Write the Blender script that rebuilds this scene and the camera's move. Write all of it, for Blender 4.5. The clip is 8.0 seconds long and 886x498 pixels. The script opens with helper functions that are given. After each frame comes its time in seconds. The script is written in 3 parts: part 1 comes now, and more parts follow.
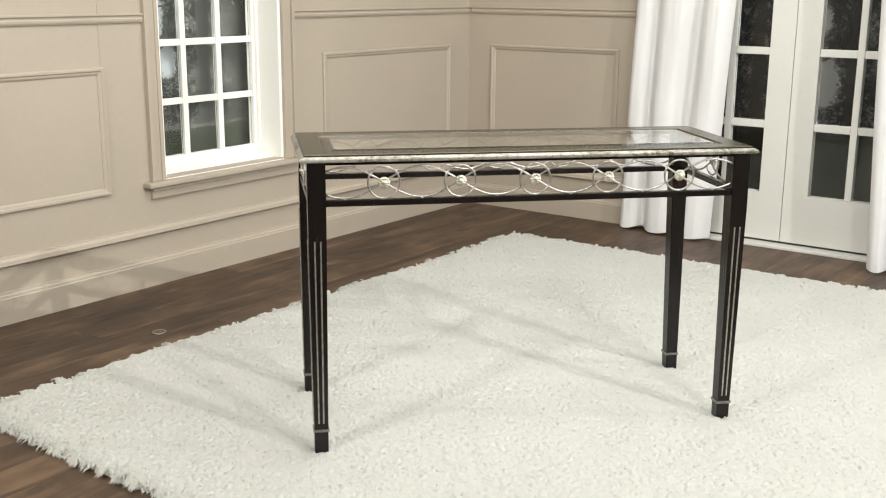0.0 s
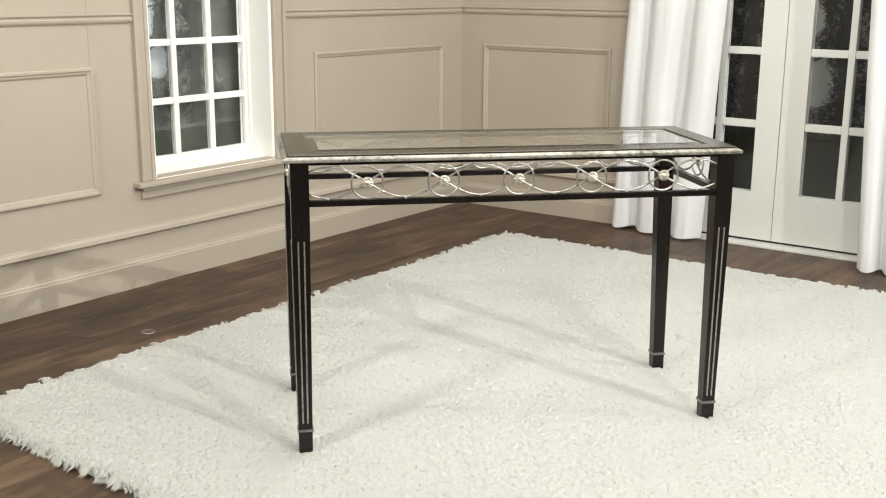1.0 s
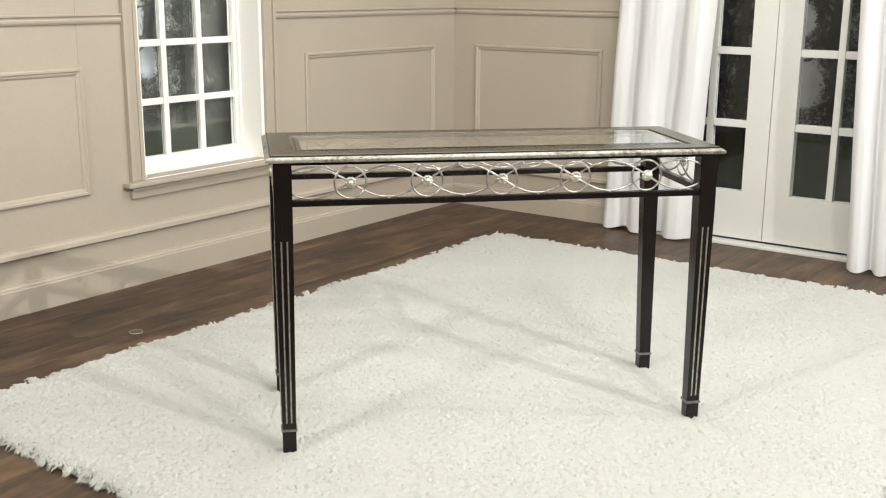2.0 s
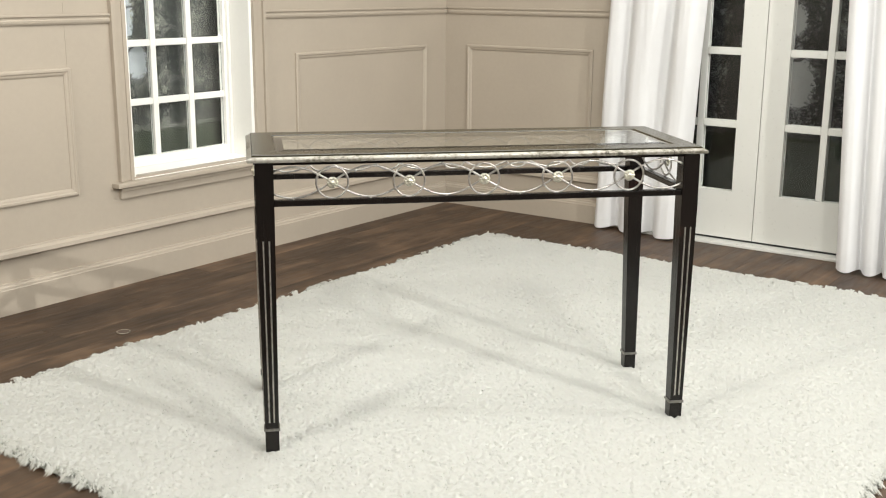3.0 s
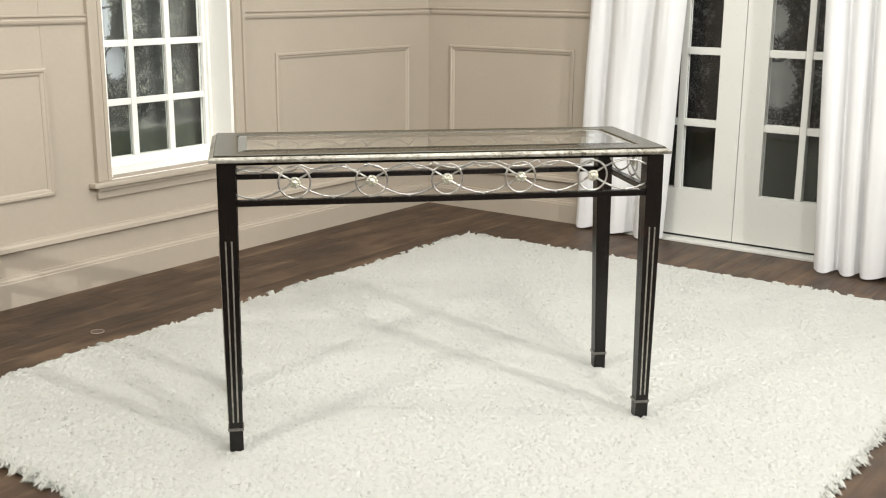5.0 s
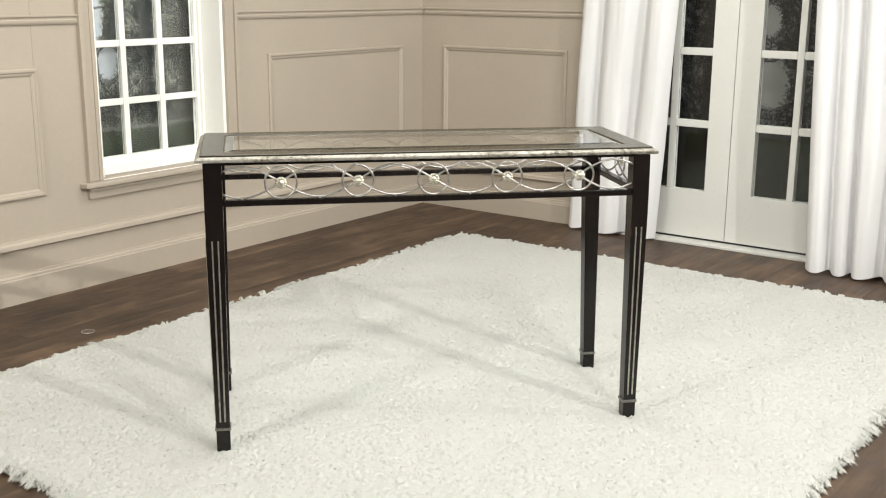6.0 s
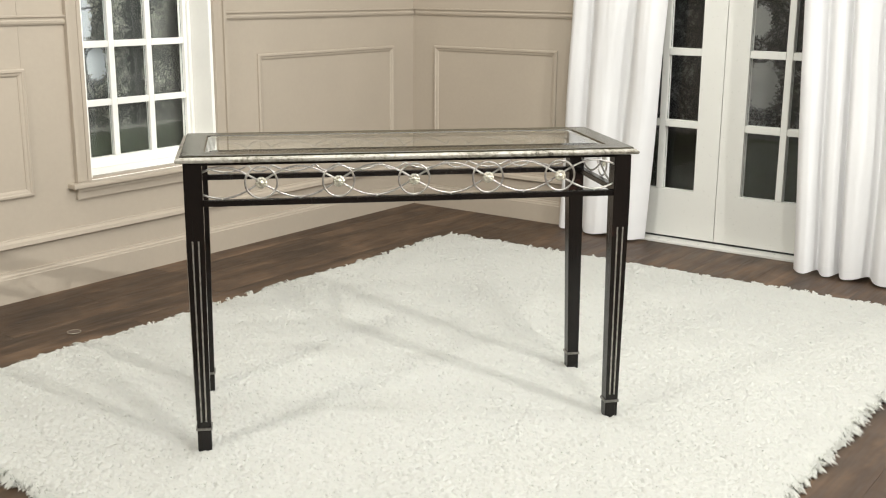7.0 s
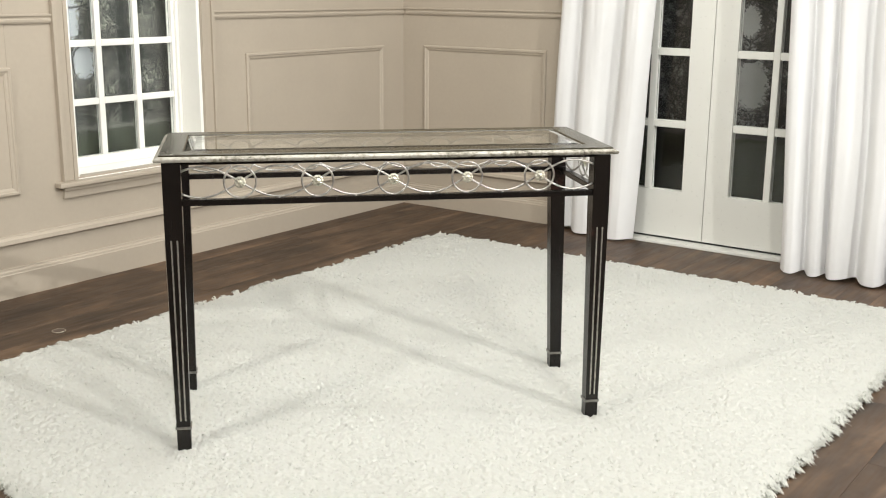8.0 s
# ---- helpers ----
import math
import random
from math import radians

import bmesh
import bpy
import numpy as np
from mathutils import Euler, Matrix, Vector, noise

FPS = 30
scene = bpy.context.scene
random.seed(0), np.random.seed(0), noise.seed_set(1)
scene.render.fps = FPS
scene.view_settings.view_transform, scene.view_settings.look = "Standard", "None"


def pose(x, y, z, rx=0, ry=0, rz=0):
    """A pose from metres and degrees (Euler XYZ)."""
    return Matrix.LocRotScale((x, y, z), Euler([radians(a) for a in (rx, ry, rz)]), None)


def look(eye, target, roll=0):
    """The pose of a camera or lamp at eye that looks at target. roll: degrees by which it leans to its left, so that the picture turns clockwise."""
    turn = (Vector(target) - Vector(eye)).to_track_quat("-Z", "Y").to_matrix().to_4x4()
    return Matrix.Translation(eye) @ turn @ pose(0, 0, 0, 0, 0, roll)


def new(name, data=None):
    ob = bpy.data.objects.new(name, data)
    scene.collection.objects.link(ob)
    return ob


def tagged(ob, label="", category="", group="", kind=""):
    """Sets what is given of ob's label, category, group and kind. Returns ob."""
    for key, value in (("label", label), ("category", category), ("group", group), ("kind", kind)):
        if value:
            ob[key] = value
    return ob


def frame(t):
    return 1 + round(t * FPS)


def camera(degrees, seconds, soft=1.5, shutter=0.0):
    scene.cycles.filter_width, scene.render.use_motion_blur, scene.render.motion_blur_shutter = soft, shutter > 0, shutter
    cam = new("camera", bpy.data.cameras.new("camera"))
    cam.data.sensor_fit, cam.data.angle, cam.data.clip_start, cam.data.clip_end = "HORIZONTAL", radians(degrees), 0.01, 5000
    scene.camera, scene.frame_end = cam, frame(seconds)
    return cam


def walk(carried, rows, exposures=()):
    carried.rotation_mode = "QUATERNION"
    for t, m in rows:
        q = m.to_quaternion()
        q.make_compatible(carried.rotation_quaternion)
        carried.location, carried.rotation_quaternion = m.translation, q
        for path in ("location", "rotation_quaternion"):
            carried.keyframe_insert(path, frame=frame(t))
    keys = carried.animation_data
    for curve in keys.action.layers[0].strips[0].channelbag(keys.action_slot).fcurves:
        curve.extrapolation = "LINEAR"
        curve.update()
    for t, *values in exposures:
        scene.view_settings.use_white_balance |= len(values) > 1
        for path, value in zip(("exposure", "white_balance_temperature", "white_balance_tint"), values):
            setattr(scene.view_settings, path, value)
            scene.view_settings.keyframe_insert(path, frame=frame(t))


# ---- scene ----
cam = camera(44.4, 8.0, soft=1.1)
PATH = [
    (0, (-0.228, 0.417, 1.128), (-1.372, 1.987, 0.654), 0.4),
    (0.5, (-0.213, 0.429, 1.129), (-1.358, 1.999, 0.654), 0.4),
    (1, (-0.195, 0.439, 1.13), (-1.34, 2.009, 0.655), 0.4),
    (1.5, (-0.179, 0.449, 1.129), (-1.323, 2.019, 0.655), 0.4),
    (3, (-0.125, 0.481, 1.129), (-1.269, 2.051, 0.656), 0.4),
    (3.5, (-0.107, 0.492, 1.13), (-1.252, 2.062, 0.657), 0.4),
    (4, (-0.091, 0.503, 1.13), (-1.235, 2.074, 0.657), 0.4),
    (4.5, (-0.069, 0.518, 1.131), (-1.213, 2.088, 0.658), 0.4),
    (6, (-0.023, 0.545, 1.13), (-1.167, 2.116, 0.658), 0.4),
    (6.5, (-0.006, 0.555, 1.13), (-1.149, 2.126, 0.659), 0.4),
    (7, (0.016, 0.569, 1.13), (-1.128, 2.141, 0.659), 0.4),
    (7.5, (0.038, 0.584, 1.131), (-1.105, 2.156, 0.659), 0.4),
    (8, (0.057, 0.595, 1.132), (-1.085, 2.167, 0.66), 0.5),
]
walk(cam, [(t, look(eye, target, roll)) for t, eye, target, roll in PATH])


# ---- world and lights ----
world = bpy.data.worlds.new("world")
scene.world = world
world.use_nodes = True
world.node_tree.nodes["Background"].inputs[0].default_value = (0.9, 0.95, 1.0, 1)
world.node_tree.nodes["Background"].inputs[1].default_value = 0.05


def studio_lamp(name, eye, target, size, power, colour):
    data = bpy.data.lights.new(name, "AREA")
    data.shape, data.size, data.energy, data.color = "DISK", size, power, colour
    ob = new(name, data)
    ob.matrix_world = look(eye, target)
    return ob


studio_lamp("overhead_softbox", (-1.40, 3.10, 2.85), (-1.45, 3.2, 0), 2.6, 84, (1.0, 1.0, 0.96))
studio_lamp("key_lamp", (3.0, 2.155, 2.85), (-2.2, 3.0, 0.6), 0.05, 138, (1.0, 0.985, 0.94))
studio_lamp("front_lamp", (-2.1, -0.9, 2.5), (-1.8, 3.0, 0.4), 0.40, 76, (1.0, 0.97, 0.90))
studio_lamp("side_lamp", (1.2, 4.4, 2.3), (-1.9, 3.3, 0.3), 0.25, 34, (0.985, 1.0, 0.985))
studio_lamp("camera_lamp", (0.4, 1.67, 2.4), (-2.0, 2.9, 0.2), 0.18, 33, (1.0, 0.98, 0.93))

# ---- materials ----


class Mat:
    """A node material with a Principled shader and short ways to add nodes."""

    def __init__(self, name, colour=(0.5, 0.5, 0.5), rough=0.5, metal=0.0):
        self.m = bpy.data.materials.new(name)
        self.m.use_nodes = True
        self.t = self.m.node_tree
        self.b = self.t.nodes["Principled BSDF"]
        self.b.inputs["Base Color"].default_value = (*colour, 1)
        self.b.inputs["Roughness"].default_value = rough
        self.b.inputs["Metallic"].default_value = metal

    def node(self, kind, **sets):
        n = self.t.nodes.new(kind)
        for k, v in sets.items():
            n.inputs[k.replace("_", " ")].default_value = v
        return n

    def link(self, a, b):
        self.t.links.new(a, b)

    def coords(self, scale=(1, 1, 1), out="Object", turn=(0, 0, 0)):
        c = self.node("ShaderNodeTexCoord")
        mp = self.node("ShaderNodeMapping")
        mp.inputs["Scale"].default_value = scale
        mp.inputs["Rotation"].default_value = turn
        self.link(c.outputs[out], mp.inputs["Vector"])
        return mp.outputs["Vector"]

    def noise(self, vec, scale, detail=4, rough=0.55, dist=0.0):
        n = self.node("ShaderNodeTexNoise", Scale=scale, Detail=detail, Roughness=rough, Distortion=dist)
        self.link(vec, n.inputs["Vector"])
        return n.outputs["Fac"]

    def ramp(self, fac, stops):
        r = self.node("ShaderNodeValToRGB")
        e = r.color_ramp.elements
        while len(e) < len(stops):
            e.new(0.5)
        for el, (p, c) in zip(e, stops):
            el.position = p
            el.color = (*c, 1) if not isinstance(c, float) else (c, c, c, 1)
        self.link(fac, r.inputs["Fac"])
        return r.outputs["Color"]

    def mix(self, fac, a, b, kind="MIX"):
        n = self.t.nodes.new("ShaderNodeMix")
        n.data_type, n.blend_type = "RGBA", kind
        for sock, v in ((n.inputs[0], fac), (n.inputs[6], a), (n.inputs[7], b)):
            if isinstance(v, (int, float)):
                sock.default_value = v
            elif isinstance(v, tuple):
                sock.default_value = (*v, 1)
            else:
                self.link(v, sock)
        return n.outputs[2]

    def math(self, op, a, b=0.0):
        n = self.t.nodes.new("ShaderNodeMath")
        n.operation = op
        for sock, v in ((n.inputs[0], a), (n.inputs[1], b)):
            if isinstance(v, (int, float)):
                sock.default_value = v
            else:
                self.link(v, sock)
        return n.outputs[0]

    def colour(self, out):
        self.link(out, self.b.inputs["Base Color"])

    def rough(self, out):
        self.link(out, self.b.inputs["Roughness"])

    def bump(self, height, strength, distance):
        n = self.node("ShaderNodeBump", Strength=strength, Distance=distance)
        self.link(height, n.inputs["Height"])
        self.link(n.outputs["Normal"], self.b.inputs["Normal"])


def painted(name, base, rough, vary=0.06, grain=0.0004):
    m = Mat(name, base, rough)
    v = m.coords()
    big, fine = m.noise(v, 1.7, 3), m.noise(v, 60, 3)
    lo = tuple(c * (1 - vary) for c in base)
    hi = tuple(min(1, c * (1 + vary)) for c in base)
    m.colour(m.ramp(m.math("ADD", m.math("MULTIPLY", big, 0.7), m.math("MULTIPLY", fine, 0.3)), [(0.3, lo), (0.7, hi)]))
    m.rough(m.ramp(fine, [(0.3, rough - 0.06), (0.7, rough + 0.08)]))
    m.bump(m.noise(v, 260, 2), 0.25, grain)
    return m.m


wall_paint = painted("beige wall paint", (0.402, 0.350, 0.284), 0.46)
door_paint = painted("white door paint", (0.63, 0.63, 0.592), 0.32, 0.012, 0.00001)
window_paint = painted("white window paint", (0.86, 0.855, 0.81), 0.34, 0.03)
plain_plaster = painted("studio plaster", (0.45, 0.43, 0.40), 0.8)


def floor_wood():
    m = Mat("dark brown wood floor", (0.08, 0.05, 0.035), 0.42)
    info = m.node("ShaderNodeObjectInfo")
    c = m.node("ShaderNodeTexCoord")
    shift = m.node("ShaderNodeVectorMath")
    shift.operation = "MULTIPLY_ADD"
    m.link(info.outputs["Random"], shift.inputs[0])
    shift.inputs[1].default_value = (7.3, 19.1, 3.7)
    m.link(c.outputs["Object"], shift.inputs[2])
    mp = m.node("ShaderNodeMapping")
    mp.inputs["Scale"].default_value = (9, 1.1, 9)
    m.link(shift.outputs[0], mp.inputs["Vector"])
    v = mp.outputs["Vector"]
    broad = m.noise(v, 1.3, 5, 0.6, 0.8)
    grain = m.noise(v, 7, 5, 0.6, 0.5)
    blotch = m.noise(shift.outputs[0], 5.5, 3, 0.6, 0.4)
    tone = m.math("ADD", m.math("MULTIPLY", broad, 0.5), m.math("ADD", m.math("MULTIPLY", grain, 0.2), m.math("MULTIPLY", blotch, 0.3)))
    col = m.ramp(tone, [(0.35, (0.022, 0.012, 0.0068)), (0.5, (0.068, 0.040, 0.0225)), (0.65, (0.172, 0.105, 0.061))])
    tint = m.ramp(info.outputs["Random"], [(0.0, 0.78), (1.0, 1.0)])
    m.colour(m.mix(1.0, col, tint, "MULTIPLY"))
    m.b.inputs["IOR"].default_value = 1.45
    m.rough(m.ramp(grain, [(0.3, 0.40), (0.7, 0.58)]))
    m.bump(grain, 0.25, 0.0008)
    return m.m


def lacquer(name="black brown lacquer", smooth=0.20, dull=0.28, ior=1.42, warm=1.0):
    m = Mat(name, (0.012, 0.009, 0.008), 0.3)
    v = m.coords()
    wear = m.noise(v, 7, 5, 0.6)
    fine = m.noise(m.coords((30, 30, 2)), 6, 4)
    m.colour(m.ramp(wear, [(0.35, (0.005 * warm, 0.0042 * warm, 0.004)), (0.62, (0.009 * warm, 0.007 * warm, 0.006)), (0.80, (0.040, 0.013, 0.008))]))
    m.b.inputs["IOR"].default_value = ior
    m.rough(m.ramp(fine, [(0.3, smooth), (0.7, dull)]))
    m.bump(wear, 0.03, 0.0004)
    return m.m


def silver_leaf():
    m = Mat("antiqued silver leaf", (0.55, 0.53, 0.48), 0.4, 0.45)
    v = m.coords((1, 1, 1))
    patch = m.noise(v, 95, 5, 0.7, 0.6)
    broad = m.noise(v, 8, 3)
    tone = m.math("ADD", m.math("MULTIPLY", patch, 0.62), m.math("MULTIPLY", broad, 0.38))
    m.colour(m.ramp(tone, [(0.37, (0.03, 0.026, 0.02)), (0.43, (0.17, 0.155, 0.12)), (0.52, (0.32, 0.305, 0.265)), (0.70, (0.44, 0.425, 0.38))]))
    m.rough(m.ramp(patch, [(0.3, 0.55), (0.7, 0.32)]))
    m.bump(patch, 0.3, 0.0006)
    return m.m


def brushed(name, base, rough, dark=0.55):
    m = Mat(name, base, rough, 0.95)
    n = m.noise(m.coords(), 90, 4, 0.6)
    m.colour(m.ramp(n, [(0.3, tuple(c * dark for c in base)), (0.6, base)]))
    m.rough(m.ramp(n, [(0.3, rough + 0.12), (0.7, rough)]))
    return m.m


def wool():
    m = Mat("ivory shag wool", (0.82, 0.81, 0.74), 0.95)
    geo = m.node("ShaderNodeNewGeometry")
    v = m.coords()
    n = m.noise(v, 5, 4, 0.6)
    a = m.ramp(geo.outputs["Random Per Island"], [(0.0, (0.72, 0.725, 0.68)), (0.6, (0.765, 0.77, 0.73)), (1.0, (0.785, 0.79, 0.755))])
    m.colour(m.mix(0.35, a, m.ramp(n, [(0.35, (0.725, 0.73, 0.685)), (0.65, (0.785, 0.79, 0.75))])))
    m.bump(m.noise(v, 420, 3, 0.7), 0.15, 0.0008)
    m.b.inputs["Specular IOR Level"].default_value = 0.1
    tr = m.node("ShaderNodeBsdfTranslucent")
    tr.inputs["Color"].default_value = (0.78, 0.785, 0.745, 1)
    mx = m.node("ShaderNodeMixShader", Fac=0.50)
    m.link(m.b.outputs[0], mx.inputs[1])
    m.link(tr.outputs[0], mx.inputs[2])
    m.link(mx.outputs[0], m.t.nodes["Material Output"].inputs[0])
    return m.m


def linen():
    m = Mat("white curtain linen", (0.86, 0.86, 0.86), 0.9)
    v = m.coords((300, 300, 300))
    w = m.node("ShaderNodeTexWave", Scale=1.2, Distortion=2.0)
    m.link(v, w.inputs["Vector"])
    n = m.noise(m.coords(), 3, 3)
    m.colour(m.ramp(n, [(0.3, (0.75, 0.75, 0.755)), (0.7, (0.80, 0.80, 0.80))]))
    m.bump(w.outputs["Fac"], 0.12, 0.0006)
    tr = m.node("ShaderNodeBsdfTranslucent")
    tr.inputs["Color"].default_value = (0.78, 0.78, 0.79, 1)
    mx = m.node("ShaderNodeMixShader", Fac=0.14)
    m.link(m.b.outputs[0], mx.inputs[1])
    m.link(tr.outputs[0], mx.inputs[2])
    m.link(mx.outputs[0], m.t.nodes["Material Output"].inputs[0])
    return m.m


def clear_glass(name, tint, ior):
    m = Mat(name, tint, 0.0)
    m.b.inputs["Transmission Weight"].default_value = 1.0
    m.b.inputs["IOR"].default_value = ior
    return m.m


def print_material(name, across, holes, trunks, arcs, hill, lawn, tones):
    """A photographic print of a park. holes: gaps of sky in the crowns (a, z, half width, half height); trunks: (a, half width);
    arcs: bare boughs (a, z, radius, half width); hill: height of the far woods; lawn: height of the path behind the grass."""
    m = Mat(name, (0.05, 0.05, 0.05), 0.7)
    c = m.node("ShaderNodeTexCoord")
    sep = m.node("ShaderNodeSeparateXYZ")
    v = c.outputs["Object"]
    m.link(v, sep.inputs[0])
    a, z = sep.outputs[across], sep.outputs["Z"]
    clump = m.noise(v, 13, 4, 0.62, 0.4)
    spray = m.noise(v, 66, 4, 0.62, 0.8)
    fine = m.noise(v, 150, 3, 0.6, 0.5)
    cells = m.node("ShaderNodeTexVoronoi", Scale=125.0, Randomness=1.0)
    warp = m.node("ShaderNodeVectorMath")
    warp.operation = "MULTIPLY_ADD"
    wn = m.node("ShaderNodeTexNoise", Scale=30.0, Detail=2.0)
    m.link(v, wn.inputs["Vector"])
    m.link(wn.outputs["Color"], warp.inputs[0])
    warp.inputs[1].default_value = (0.03, 0.03, 0.03)
    m.link(v, warp.inputs[2])
    m.link(warp.outputs[0], cells.inputs["Vector"])
    leaf_rgb = m.node("ShaderNodeSeparateColor")
    m.link(cells.outputs["Color"], leaf_rgb.inputs[0])
    leaf = leaf_rgb.outputs[0]

    def total(*terms):
        out = 0.0
        for sock, w in terms:
            out = m.math("ADD", m.math("MULTIPLY", sock, w), out)
        return out

    lit = total((clump, 0.52), (spray, 0.30), (leaf, 0.18))
    tree = m.ramp(lit, [(0.44, tones["shade"]), (0.53, tones["leaf"]), (0.64, tones["bright"])])
    near = None
    for ha, hz, wa, wz in holes:
        d = m.math("ADD", m.math("POWER", m.math("DIVIDE", m.math("SUBTRACT", a, ha), wa), 2.0),
                   m.math("POWER", m.math("DIVIDE", m.math("SUBTRACT", z, hz), wz), 2.0))
        near = d if near is None else m.math("MINIMUM", near, d)
    gap = m.math("ADD", near, total((spray, 2.2), (leaf, 0.6), (clump, 0.7)))
    sky_mask = m.ramp(m.math("MULTIPLY", gap, 0.25), [(0.66, 1.0), (0.69, 0.0)])
    sky = m.mix(m.noise(v, 6, 2), tones["sky"], tuple(k * 0.72 for k in tones["sky"]))
    col = m.mix(sky_mask, tree, sky)
    far = m.math("SUBTRACT", m.math("ADD", z, m.math("MULTIPLY", spray, 0.05)), hill - 0.475)
    woods = m.ramp(m.math("ADD", m.math("MULTIPLY", spray, 0.6), m.math("MULTIPLY", fine, 0.4)), [(0.4, tuple(k * 0.6 for k in tones["woods"])), (0.62, tones["woods"])])
    col = m.mix(m.math("MULTIPLY", sky_mask, m.ramp(far, [(0.494, 1.0), (0.506, 0.0)])), col, woods)
    for aa, az, r, w in arcs:
        d = m.math("SQRT", m.math("ADD", m.math("POWER", m.math("SUBTRACT", a, aa), 2.0), m.math("POWER", m.math("SUBTRACT", z, az), 2.0)))
        d = m.math("ABSOLUTE", m.math("SUBTRACT", m.math("ADD", d, m.math("MULTIPLY", clump, 0.04)), r + 0.02))
        col = m.mix(m.math("MULTIPLY", m.ramp(m.math("ADD", d, 0.4), [(0.4 + w, 1.0), (0.402 + w, 0.0)]), 0.9), col, tones["shade"])
    for ta, tw in trunks:
        d = m.math("ABSOLUTE", m.math("SUBTRACT", m.math("ADD", a, m.math("MULTIPLY", clump, 0.06)), ta + 0.03))
        bark = m.mix(fine, tones["shade"], tuple(k * 1.9 for k in tones["shade"]))
        col = m.mix(m.math("MULTIPLY", m.ramp(m.math("ADD", d, m.math("MULTIPLY", spray, 0.03)), [(tw + 0.012, 1.0), (tw + 0.02, 0.0)]), 0.85), col, bark)
    edge = m.math("SUBTRACT", m.math("ADD", z, m.math("MULTIPLY", clump, 0.03)), lawn - 0.485)
    grass = m.ramp(m.math("ADD", m.math("MULTIPLY", clump, 0.6), m.math("MULTIPLY", fine, 0.4)), [(0.38, tones["grass"]), (0.62, tuple(k * 2.2 for k in tones["grass"]))])
    col = m.mix(m.ramp(edge, [(0.49, 1.0), (0.51, 0.0)]), col, grass)
    path = m.math("MULTIPLY", m.ramp(edge, [(0.500, 0.0), (0.506, 1.0)]), m.ramp(edge, [(0.515, 1.0), (0.524, 0.0)]))
    col = m.mix(m.math("MULTIPLY", path, 0.8), col, tones["path"])
    m.colour(col)
    return m.m


wood_mat, lacquer_mat, leaf_mat = floor_wood(), lacquer(), silver_leaf()
steel_mat = brushed("brushed pewter wire", (0.60, 0.58, 0.55), 0.3)
brass_mat = brushed("pale antique brass", (0.84, 0.82, 0.70), 0.28, 0.35)
inlay_mat = brushed("silver inlay", (0.60, 0.58, 0.54), 0.38)
collar_mat = brushed("dull pewter collar", (0.30, 0.29, 0.27), 0.36)
top_mat = lacquer("polished black brown lacquer", 0.20, 0.30, 1.5, 3.0)
wool_mat, linen_mat = wool(), linen()
glass_mat, pane_mat = clear_glass("clear table glass", (0.93, 0.97, 0.95), 1.6), clear_glass("window glass", (0.95, 0.97, 0.96), 1.36)
# flat black that stands for the shade in the door gaps
black_mat = Mat("black gap shade", (0.02, 0.02, 0.02), 0.6).m

# ---- mesh helpers ----


def part(name, bm, material, parent=None, label="", smooth=False):
    """Links a bmesh as one mesh object, under parent where one is given."""
    bmesh.ops.recalc_face_normals(bm, faces=bm.faces)
    me = bpy.data.meshes.new(name)
    bm.to_mesh(me)
    bm.free()
    me.materials.append(material)
    if smooth:
        me.shade_smooth()
    ob = new(name, me)
    if parent:
        ob.parent = parent
    if label:
        ob["label"] = label
    return ob


def add_box(bm, lo, hi, bevel=0.0):
    made = bmesh.ops.create_cube(bm, size=1)["verts"]
    size = [hi[i] - lo[i] for i in range(3)]
    for v in made:
        v.co = Vector([lo[i] + (v.co[i] + 0.5) * size[i] for i in range(3)])
    if bevel:
        edges = {e for v in made for e in v.link_edges}
        bmesh.ops.bevel(bm, geom=list(edges), offset=bevel, segments=2, affect="EDGES", profile=0.7)


def box(lo, hi, bevel=0.0):
    bm = bmesh.new()
    add_box(bm, lo, hi, bevel)
    return bm


def add_tube(bm, pts, radius, sides=8, closed=False):
    rings = []
    n = len(pts)
    for i, p in enumerate(pts):
        a = pts[i - 1] if (i or closed) else p
        b = pts[(i + 1) % n] if (i < n - 1 or closed) else p
        d = (Vector(b) - Vector(a)).normalized()
        side = d.cross(Vector((0, 1, 0)))
        side = side.normalized() if side.length > 1e-4 else Vector((1, 0, 0))
        up = side.cross(d)
        rings.append([bm.verts.new(Vector(p) + radius * (math.cos(k * math.tau / sides) * side + math.sin(k * math.tau / sides) * up)) for k in range(sides)])
    for i in range(n if closed else n - 1):
        r, q = rings[i], rings[(i + 1) % n]
        for k in range(sides):
            bm.faces.new((r[k], r[(k + 1) % sides], q[(k + 1) % sides], q[k]))
    if not closed:
        bm.faces.new(rings[0])
        bm.faces.new(rings[-1])


WEST, NORTH = -3.493, 5.114


def on_west(a, b, h):
    return (WEST + h, a, b)


def on_north(a, b, h):
    return (a, NORTH - h, b)


def rect_moulding(place, a0, a1, b0, b1, profile):
    """A mitred frame: profile rows are (inset, height above the wall)."""
    bm = bmesh.new()
    loops = []
    for i, h in profile:
        loops.append([bm.verts.new(place(a, b, h)) for a, b in ((a0 + i, b0 + i), (a1 - i, b0 + i), (a1 - i, b1 - i), (a0 + i, b1 - i))])
    for p, q in zip(loops, loops[1:]):
        for k in range(4):
            bm.faces.new((p[k], p[(k + 1) % 4], q[(k + 1) % 4], q[k]))
    return bm


